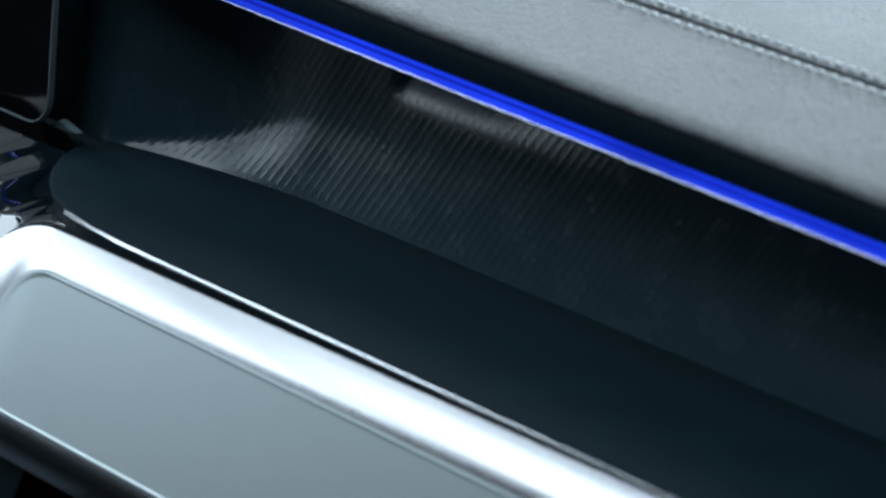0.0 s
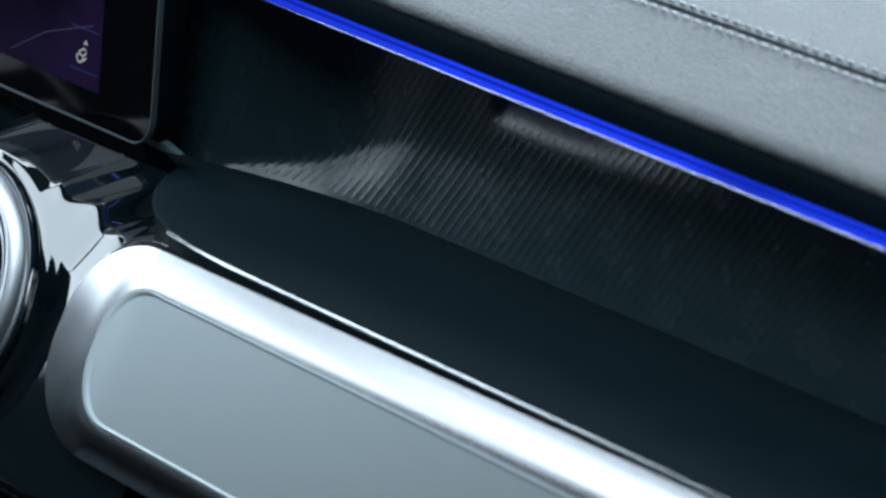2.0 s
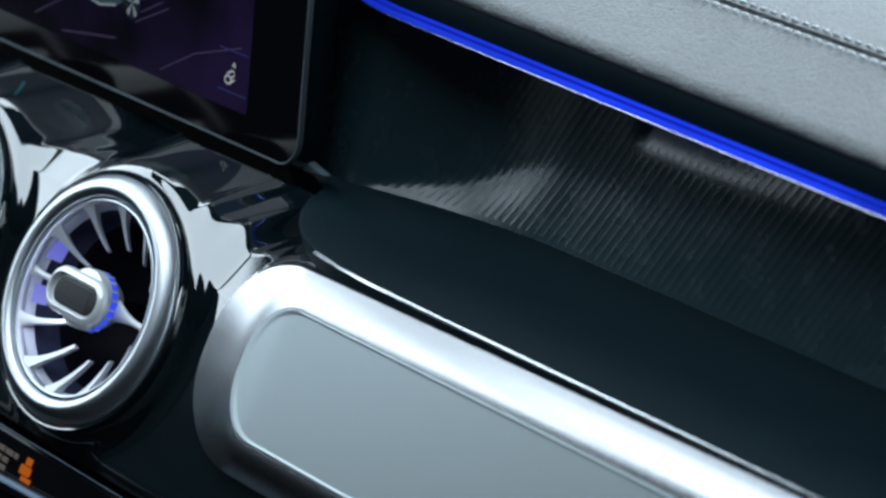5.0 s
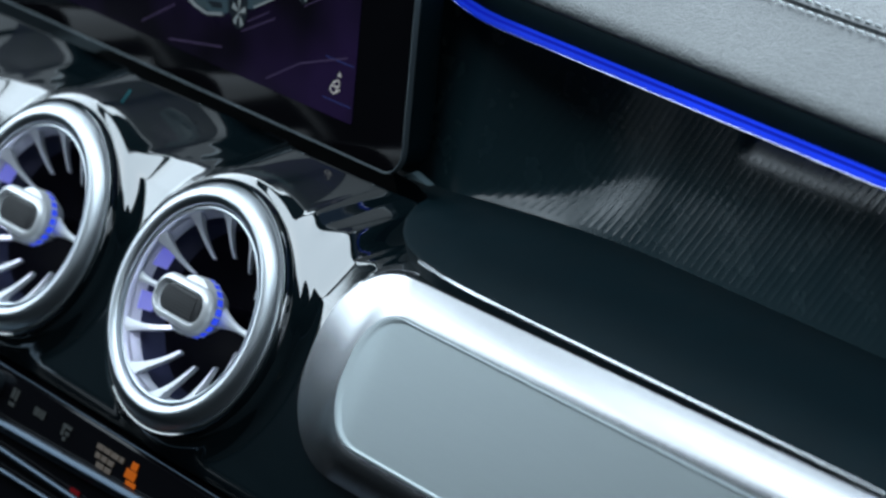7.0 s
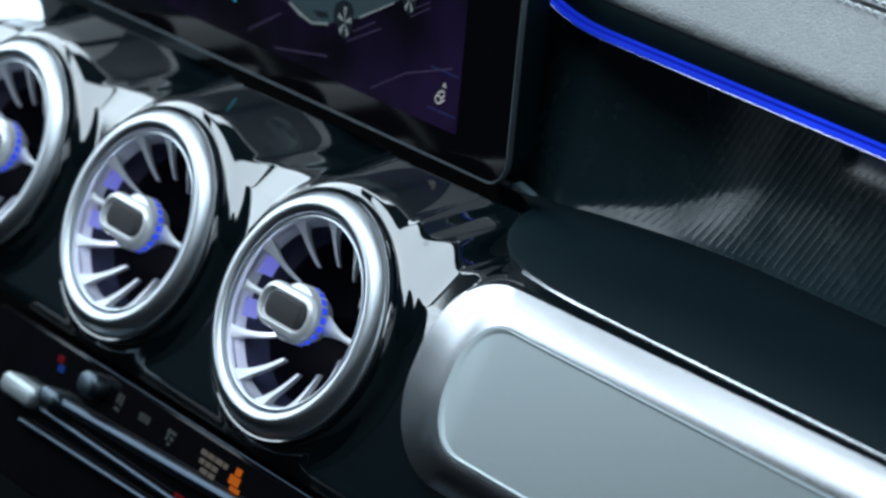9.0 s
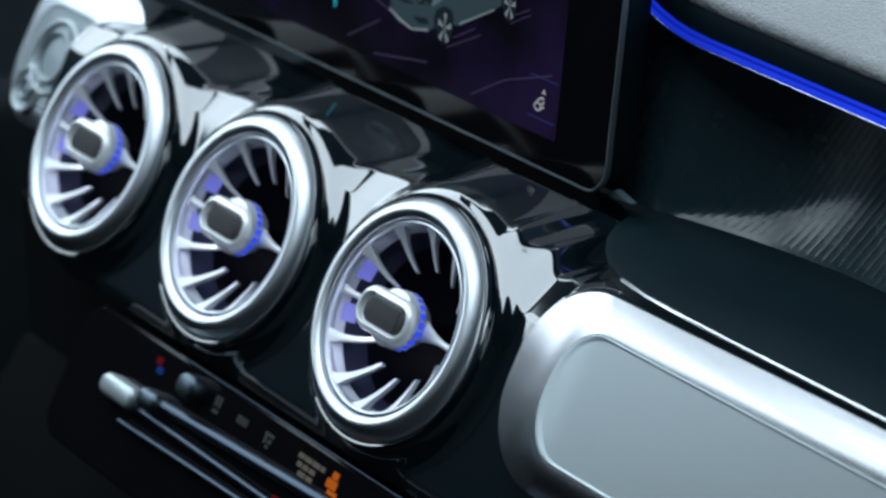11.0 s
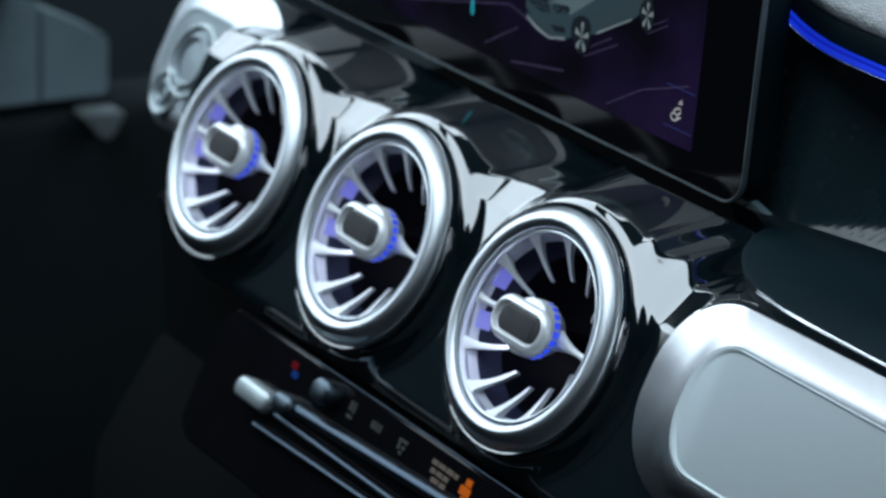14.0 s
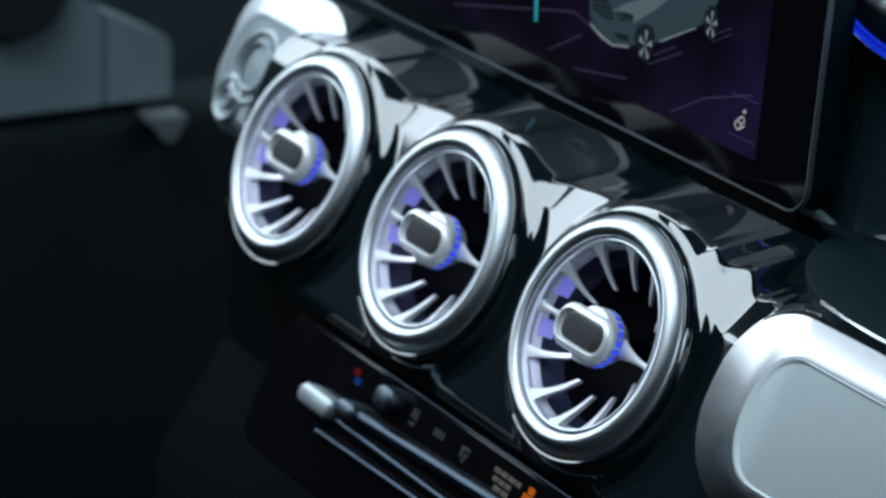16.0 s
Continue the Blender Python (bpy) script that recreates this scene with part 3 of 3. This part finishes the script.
def upper_dash():
    d = thing("upper_dashboard", Matrix.Translation((0, 0, 0.0039)), "black grained leather upper dashboard with double stitching", "dashboard")
    seam_y, seam_z = 0.1335, 0.1312
    top = lambda y: seam_z + (y - seam_y) * 0.11
    sec = [(0.0900, 0.1150), (0.0866, 0.1152), (0.0858, 0.1156), (0.0856, 0.1165), (0.0862, 0.1184), (0.0876, 0.1198), (0.0900, 0.1207), (0.0970, 0.1226), (0.105, 0.1246), (0.114, 0.1267), (0.122, 0.1286), (0.1285, 0.1302), (0.1318, top(0.1318) - 0.0002), (seam_y - 0.0013, top(seam_y) - 0.0046), (seam_y + 0.0013, top(seam_y) - 0.0046), (0.1352, top(0.1352) - 0.0002), (0.138, top(0.138)), (0.16, top(0.16)), (0.25, top(0.22)), (0.45, top(0.22)), (0.45, 0.09), (0.125, 0.1060), (0.0965, 0.1060), (0.0960, 0.1148)]
    def station(x):
        u = max(0.0, (0.175 - x) / 0.05)
        u = min(u, 2.0)
        return lambda a, b: (x, a + 0.008 * u * u, b + 0.006 * u * u - 0.025 * (x - 0.3))
    bm = bmesh.new()
    strip_along(bm, sec, [station(x) for x in [-0.9, -0.4, 0.0] + [0.065 + 0.01 * i for i in range(12)] + [0.20 + 0.05 * i for i in range(13)]])
    part("leather_cover", bm, LEATHER, d, "black grained leather", angle=60)
    bm = bmesh.new()
    strip_along(bm, [(0.0880, 0.1053), (0.0870, 0.1058), (0.0864, 0.1080), (0.0860, 0.1110), (0.0859, 0.1140), (0.0863, 0.1152), (0.0955, 0.1150), (0.0955, 0.1053)], [station(x) for x in [0.0] + [0.065 + 0.01 * i for i in range(12)] + [0.20 + 0.05 * i for i in range(13)]])
    part("lower_lip", bm, SOFT, d, "smooth black lip under the leather")
    st = bmesh.new()
    loft(st, [[(x, 0.00050 * math.cos(2 * math.pi * k / 6) * s, 0.0004 * math.sin(2 * math.pi * k / 6) * s + h) for k in range(6)] for x, s, h in ((-0.0016, 0.35, -0.0004), (-0.0012, 0.9, 0.0001), (0, 1.0, 0.0003), (0.0012, 0.9, 0.0001), (0.0016, 0.35, -0.0004))], True, True)
    me = mesh_of("stitch", st, THREAD)
    for off in (-0.0042, 0.0042):
        for i in range(120):
            ob = new("stitch", me)
            ob.parent = d
            y = seam_y + off
            x = 0.17 + 0.0046 * i + random.uniform(-0.0001, 0.0001)
            ob.matrix_basis = pose(x, y, top(y) + 0.0002 - 0.025 * (x - 0.3), 0, 1.4, random.uniform(-3, 3))
    return d


def light_strip():
    s = thing("ambient_light_strip", Matrix.Translation((0, 0, 0.0029)), "glowing blue ambient light strip under the leather dashboard", "light strip")
    def station(x):
        u = max(0.0, (0.175 - x) / 0.05)
        thin = 0.25 + 0.75 * smooth_step(x, 0.066, 0.092)
        return lambda a, b: (x, a + 0.008 * u * u, 0.1057 + (b - 0.1057) * thin + 0.006 * u * u - 0.025 * (x - 0.3))
    xs = [0.066 + 0.003 * i for i in range(12)] + [0.102 + 0.006 * i for i in range(17)] + [0.21 + 0.03 * i for i in range(19)]
    bm = bmesh.new()
    strip_along(bm, [(0.0862, 0.1031), (0.0853, 0.1034), (0.0849, 0.1045), (0.0853, 0.1055), (0.0864, 0.1057), (0.096, 0.1057), (0.096, 0.1031)], [station(x) for x in xs])
    part("light_guide", bm, BLUE, s, "glowing blue light guide")
    # Emissive sliver that paints the strip's spill light on the lip above it.
    bm = bmesh.new()
    strip_along(bm, [(0.0852, 0.1052), (0.0850, 0.1055), (0.0852, 0.1058), (0.0862, 0.1059), (0.0864, 0.1056)], [station(x) for x in xs])
    part("lip_glow", bm, LIP_GLOW, s, "dim dark blue glow of the strip on the lip above")
    bm = bmesh.new()
    strip_along(bm, [(0.0852 - 0.0004 * math.sin(k * math.pi / 5), 0.1028 + 0.0003 * math.cos(k * math.pi / 5)) for k in range(6)] + [(0.097, 0.1022), (0.097, 0.1031)], [station(x) for x in xs])
    part("chrome_line", bm, CHROME, s, "thin chrome line")
    return s


def display():
    s = thing("wide_display", pose(0, 0.068, 0.050, -2, 0, 0), "wide black glass display showing a purple screen with a car", "display screen")
    w, h, cx = 0.272, 0.068, -0.1255
    cz = h - 0.0040
    bm = bmesh.new()
    loft(bm, [[(x, d, z) for x, z in rounded(w + g, h + g, 0.012 + g, 8, cx, cz)] for d, g in ((0.0026, -0.0012), (0.0018, 0.0), (0.0002, -0.0002), (-0.0004, -0.0005), (-0.0003, -0.0009), (0.0010, -0.0012))], True, False)
    part("rim", bm, RIM, s, "dark grey metal rim")
    bm = bmesh.new()
    loft(bm, [[(x, d, z) for x, z in rounded(w + g, h + g, 0.012 + g, 8, cx, cz)] for d, g in ((0.016, -0.004), (0.0125, -0.0022), (0.0032, -0.0022))], True, True)
    part("housing", bm, SOFT, s, "matt black rear housing")
    bm = bmesh.new()
    loft(bm, [[(x, d, z) for x, z in rounded(w - 0.0009, h - 0.0009, 0.0111, 8, cx, cz)] for d in (0.003, 0.0002)], True, True)
    part("glass", bm, GLASS_BLACK, s, "black glass")

    def flat(name, pts, mat, layer, label=""):
        bm = bmesh.new()
        bm.faces.new([bm.verts.new((x, 0.0001 - 0.00012 * layer, z)) for x, z in pts])
        bmesh.ops.triangulate(bm, faces=bm.faces[:])
        return part(name, bm, mat, s, label, False)

    flat("screen_picture", rounded(0.118, 0.052, 0.001, 2, -0.003, 0.061), SCREEN_BG, 1, "dark purple screen picture")
    flat("car_body", [(0.0, 0.0468), (0.0012, 0.0362), (0.0101, 0.0307), (0.019, 0.0288), (0.0298, 0.0302), (0.0356, 0.0333), (0.0394, 0.0415), (0.0452, 0.0432), (0.05, 0.0376), (0.0712, 0.0489), (0.0765, 0.0529), (0.078, 0.0577), (0.0821, 0.061), (0.0854, 0.0685), (0.0655, 0.0737), (0.03, 0.0651), (0.0088, 0.0537)], SCREEN_CAR, 2, "grey car drawn on the screen")
    flat("car_bonnet", [(0.0159, 0.0412), (0.0253, 0.0470), (0.0396, 0.0527), (0.0527, 0.0560), (0.0451, 0.0496), (0.0361, 0.0435), (0.0315, 0.0404), (0.0284, 0.0437), (0.0196, 0.0425)], SCREEN_BONNET, 3)
    flat("car_flank", [(0.0448, 0.0442), (0.0527, 0.0486), (0.0729, 0.0583), (0.0804, 0.0624), (0.0792, 0.0562), (0.0720, 0.0499), (0.0507, 0.0390), (0.0466, 0.0410)], SCREEN_FLANK, 3)
    flat("car_window", [(0.0300, 0.0570), (0.0480, 0.0620), (0.0700, 0.0665), (0.0660, 0.0715), (0.0420, 0.0680)], SCREEN_DARK, 3)
    flat("car_arch", [(0.0327, 0.0365), (0.0342, 0.0399), (0.0388, 0.0424), (0.0439, 0.0422), (0.0459, 0.0393), (0.0458, 0.0339), (0.0434, 0.0303), (0.0371, 0.0301), (0.0333, 0.0328)], SCREEN_DARK, 3)
    flat("car_arch", [(0.0751, 0.0522), (0.0757, 0.0561), (0.0786, 0.0597), (0.0825, 0.0600), (0.0841, 0.0553), (0.0826, 0.0505), (0.0780, 0.0493)], SCREEN_DARK, 4)
    flat("car_grille", [(0.0015, 0.0426), (0.0126, 0.0455), (0.0164, 0.0414), (0.0180, 0.0380), (0.0114, 0.0370), (0.0037, 0.0388)], SCREEN_DARK, 3)
    for x0, z0, x1, z1 in ((0.0032, 0.0415, 0.0145, 0.0428), (0.0047, 0.0398, 0.0161, 0.0407), (0.0072, 0.0383, 0.0171, 0.0388)):
        flat("grille_bar", [(x0, z0), (x1, z1), (x1, z1 + 0.0006), (x0, z0 + 0.0006)], SCREEN_CAR, 4)
    flat("car_lamp", [(0.0198, 0.0415), (0.0297, 0.0436), (0.0317, 0.0426), (0.0290, 0.0404), (0.0220, 0.0390)], SCREEN_DARK, 4)
    for x in (0.0229, 0.0271):
        flat("lamp_glow", [(x - 0.0012, 0.0410), (x + 0.0012, 0.0417), (x + 0.0013, 0.0404), (x - 0.0010, 0.0400)], SCREEN_CAR, 5)
    flat("car_skirt", [(0.0017, 0.0344), (0.0189, 0.0325), (0.0195, 0.0290), (0.0125, 0.0302), (0.0028, 0.0329)], SCREEN_FLANK, 3)
    flat("car_intake", [(0.0188, 0.0334), (0.0287, 0.0348), (0.0298, 0.0326), (0.0228, 0.0314)], SCREEN_DARK, 4)
    flat("car_bumper", [(0.0028, 0.0329), (0.0126, 0.0299), (0.0193, 0.0286), (0.0293, 0.0308), (0.0300, 0.0299), (0.0188, 0.0276), (0.0101, 0.0290), (0.0025, 0.0320)], SCREEN_PALE, 4)
    flat("car_sill", [(0.05, 0.0376), (0.0712, 0.0487), (0.0711, 0.0493), (0.0498, 0.0384)], SCREEN_PALE, 4)
    for x, z, a, b in ((0.0406, 0.0339, 0.0050, 0.0068), (0.0805, 0.0528, 0.0040, 0.0060)):
        flat("car_wheel", [(x + a * math.cos(i * math.pi / 12), z + b * math.sin(i * math.pi / 12)) for i in range(24)], SCREEN_DARK, 4)
        for k in range(5):
            t = math.pi / 2 + k * 2 * math.pi / 5
            flat("car_wheel_spoke", [(x, z), (x + a * 0.9 * math.cos(t - 0.22), z + b * 0.9 * math.sin(t - 0.22)), (x + a * 0.9 * math.cos(t + 0.22), z + b * 0.9 * math.sin(t + 0.22))], SCREEN_PALE, 5)
    for x0, z0, x1, z1, t in ((0.0461, 0.0312, 0.0598, 0.0384, 0.0005), (0.0426, 0.0264, 0.0637, 0.0368, 0.0005), (0.0813, 0.0459, 0.0931, 0.0522, 0.0004), (0.083, 0.0495, 0.0927, 0.0543, 0.0004), (-0.100, 0.014, -0.010, 0.034, 0.0006), (-0.010, 0.034, 0.004, 0.031, 0.0006), (0.0603, 0.0122, 0.0814, 0.0238, 0.0005), (0.0814, 0.0238, 0.1096, 0.0330, 0.0005), (-0.0255, 0.0137, -0.0028, 0.0262, 0.0006), (-0.0058, 0.0112, 0.0304, 0.0171, 0.0006)):
        flat("road_line", [(x0, z0), (x1, z1), (x1, z1 + t), (x0, z0 + t)], SCREEN_LINE, 2)
    flat("side_bar", [(-0.0402, 0.055), (-0.0382, 0.055), (-0.0352, 0.0236), (-0.0372, 0.0230)], SCREEN_CYAN, 2, "cyan bar on the screen")
    def stroke(x0, z0, x1, z1, w=0.00035):
        d = Vector((x1 - x0, z1 - z0)).normalized() * w
        flat("icon_bar", [(x0 + d.y, z0 - d.x), (x1 + d.y, z1 - d.x), (x1 - d.y, z1 + d.x), (x0 - d.y, z0 + d.x)], SCREEN_WHITE, 2)
    for k in range(8):
        p, q = k * math.pi / 4, (k + 1.05) * math.pi / 4
        stroke(0.1026 + 0.0019 * math.cos(p), 0.0196 + 0.0016 * math.sin(p), 0.1026 + 0.0019 * math.cos(q), 0.0196 + 0.0016 * math.sin(q))
    for x0, z0, x1, z1 in ((0.1040, 0.0186, 0.1066, 0.0204), (0.1046, 0.0206, 0.1064, 0.0222), (0.1020, 0.0218, 0.1050, 0.0236), (0.1050, 0.0236, 0.1062, 0.0228), (0.1046, 0.0250, 0.1060, 0.0262), (0.1056, 0.0268, 0.1066, 0.0250)):
        stroke(x0, z0, x1, z1)
    for z in (0.0307, 0.0150):
        flat("icon_frame", [(0.0965, z), (0.1137, z), (0.1137, z + 0.0004), (0.0965, z + 0.0004)], SCREEN_BLUE, 2)
    return s


def climate_panel():
    c = thing("climate_panel", FACE, "gloss black climate control panel with dark chrome toggle bars", "control panel")
    bm = bmesh.new()
    loft(bm, [[(x, d, z) for x, z in rounded(0.150 + g, 0.030 + g, 0.012 + g, 8, 0.075, -0.087)] for d, g in ((0.03, 0.0), (0.0045, 0.0), (0.0035, -0.001))], False, True)
    part("body", bm, GLASS_BLACK, c)
    bm = bmesh.new()
    rod(bm, (-0.004, 0.0030, -0.0566), (0.225, 0.0030, -0.0555), 0.00022, n=8)
    part("top_line", bm, GUNMETAL, c, "thin metal line")
    for (xa, za), (xb, zb), r in (((-0.0089, -0.0782), (0.225, -0.068), 0.0026), ((-0.0111, -0.0846), (0.225, -0.0846), 0.0014), ((-0.0206, -0.0931), (0.225, -0.0870), 0.0012)):
        bm = bmesh.new()
        rod(bm, (xa, 0.001, za), (xb, 0.001, zb), r, n=14)
        part("toggle_bar", bm, GUNMETAL, c, "long dark chrome toggle bar")
    for x, z, w, h in ((-0.0250, -0.0822, 0.013, 0.0046), (-0.004, -0.0780, 0.007, 0.0038), (0.0165, -0.0645, 0.0065, 0.0050)):
        bm = bmesh.new()
        loft(bm, [[(a, d, b) for a, b in rounded(w + g, h + g, min(w, h) * 0.9 + g, 6, x, z)] for d, g in ((0.004, 0.0), (-0.002, 0.0), (-0.0035, -0.0008), (-0.0040, -0.0018))], False, True)
        part("toggle", bm, PLATE if x < -0.02 else TOGGLE, c, "small chrome toggle")

    def mark(name, x, z, w, h, mat, tilt=0.0):
        bm = bmesh.new()
        box(bm, -w, w, -0.0002, 0.0002, -h, h, 0.0001)
        ob = part(name, bm, mat, c, "", False)
        ob.matrix_basis = pose(x, 0.0030, z, 0, tilt, 0)
        return ob

    for x, bars in ((0.0326, ((-0.0012, 0.0012, 0.0010, 0.0020), (0.0014, 0.0010, 0.0008, 0.0022), (0.0, -0.0030, 0.0020, 0.0007))), (0.0512, ((-0.0030, 0.0, 0.0007, 0.0016), (-0.0012, 0.0, 0.0007, 0.0016), (0.0008, 0.0, 0.0007, 0.0016), (0.0028, 0.0, 0.0007, 0.0016))), (0.0701, ((0.0, 0.0014, 0.0030, 0.0007), (-0.0018, -0.0008, 0.0008, 0.0016), (0.0012, -0.0010, 0.0012, 0.0008), (0.0004, -0.0032, 0.0010, 0.0007)))):
        for dx, dz, w, h in bars:
            mark("label_bar", x + dx, -0.0650 + dz, w, h, LABEL_GREY)
    for x, z, w in ((0.0925, -0.0632, 0.0020), (0.0972, -0.0632, 0.0021), (0.1024, -0.0632, 0.0024), (0.1068, -0.0632, 0.0013), (0.0930, -0.0664, 0.0016), (0.0972, -0.0664, 0.0018), (0.1016, -0.0664, 0.0018), (0.0962, -0.0694, 0.0024), (0.1014, -0.0694, 0.0020)):
        mark("label_bar", x, z, w, 0.0010, LABEL_WARM)
    mark("warning_mark", 0.1150, -0.0625, 0.0018, 0.0014, AMBER)
    mark("warning_mark", 0.1145, -0.0660, 0.0032, 0.0017, AMBER)
    mark("warning_mark", 0.1165, -0.0690, 0.0030, 0.0009, AMBER)
    mark("heat_mark", -0.0134, -0.0634, 0.0022, 0.0014, RED)
    mark("cool_mark", -0.0110, -0.0667, 0.0022, 0.0014, DOT_BLUE)
    mark("heat_mark", 0.0885, -0.0835, 0.0030, 0.0016, RED)
    return c


def driver_panel():
    p = aluminium_panel("driver_side_panel", (-0.252, -0.158, -0.013, 0.064), (-0.241, -0.176, -0.002, 0.046), 0.030, 0.020, 0.028, "aluminium trim panel with round start button beside the vents", 0.0, PLATE_DARK, RING)
    for x, z, r in ((-0.210, 0.022, 0.0130), (-0.222, 0.003, 0.006)):
        bm = bmesh.new()
        lathe(bm, [(r, 0.0), (r, -0.004), (r - 0.0012, -0.005), (r - 0.0026, -0.0045), (r - 0.003, -0.003), (0.0005, -0.0034)], 32)
        b = part("button", bm, PLATE_DARK, p, "round silver button")
        b.location = (x, 0, z)
        bm = bmesh.new()
        lathe(bm, [(r + 0.0030, 0.0), (r + 0.0034, -0.0034), (r + 0.0042, -0.0040), (r + 0.0052, -0.0036), (r + 0.0058, 0.0)], 48)
        part("button_ring", bm, PLATE, b, "satin ring round the button")
    return p


def driver_door():
    d = thing("driver_door_panel", pose(-0.66, 0.0, -0.08), "grey lit door panel with a silver handle, far off", "door panel")
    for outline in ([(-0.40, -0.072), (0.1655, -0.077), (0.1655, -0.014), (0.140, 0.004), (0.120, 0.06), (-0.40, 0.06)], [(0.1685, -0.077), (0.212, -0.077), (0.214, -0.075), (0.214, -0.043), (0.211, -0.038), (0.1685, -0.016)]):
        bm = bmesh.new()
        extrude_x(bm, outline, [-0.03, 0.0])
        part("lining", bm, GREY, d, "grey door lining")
    bm = bmesh.new()
    lathe(bm, [(0.034, 0.0), (0.034, 0.010), (0.030, 0.016), (0.001, 0.018)], 32)
    bmesh.ops.transform(bm, matrix=pose(0.0, 0.104, 0.008, 0, 0, -90), verts=bm.verts[:])
    part("cover", bm, RUBBER, d, "dark round cover")
    bm = bmesh.new()
    extrude_x(bm, [(0.1895, -0.0855), (0.192, -0.0835), (0.216, -0.0850), (0.2175, -0.0870), (0.210, -0.0995), (0.205, -0.1020), (0.201, -0.0995)], [0.0, 0.012, 0.018])
    part("handle", bm, PLATE, d, "small silver handle")
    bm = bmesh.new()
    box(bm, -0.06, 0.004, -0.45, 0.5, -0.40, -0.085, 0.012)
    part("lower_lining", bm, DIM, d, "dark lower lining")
    return d


def lower_body():
    d = thing("lower_dashboard", None, "soft black lower dashboard under the vents", "dashboard")
    for name, sec in (("knee_panel", [(0.010, -0.050), (0.016, -0.12), (0.30, -0.12), (0.30, 0.0), (0.06, -0.01)]), ("lower_panel", [(0.012, -0.1205), (-0.02, -0.17), (-0.03, -0.30), (0.02, -0.42), (0.30, -0.42), (0.30, -0.1205)])):
        bm = bmesh.new()
        extrude_x(bm, sec, [-0.20, 0.0, 0.3, 0.78])
        part(name, bm, CLOTH, d)
    return d


shell()
trim_panel()
lower_body()
first_vent = air_vent()
for k in (0, -1):
    copy_thing(first_vent, FACE @ Matrix.Translation((k * PITCH, 0, 0)))
for k in (1, 0, -1):
    vent_lamp(k * PITCH)
side_panel()
lower_dash()
upper_dash()
light_strip()
display()
climate_panel()
driver_panel()
driver_door()
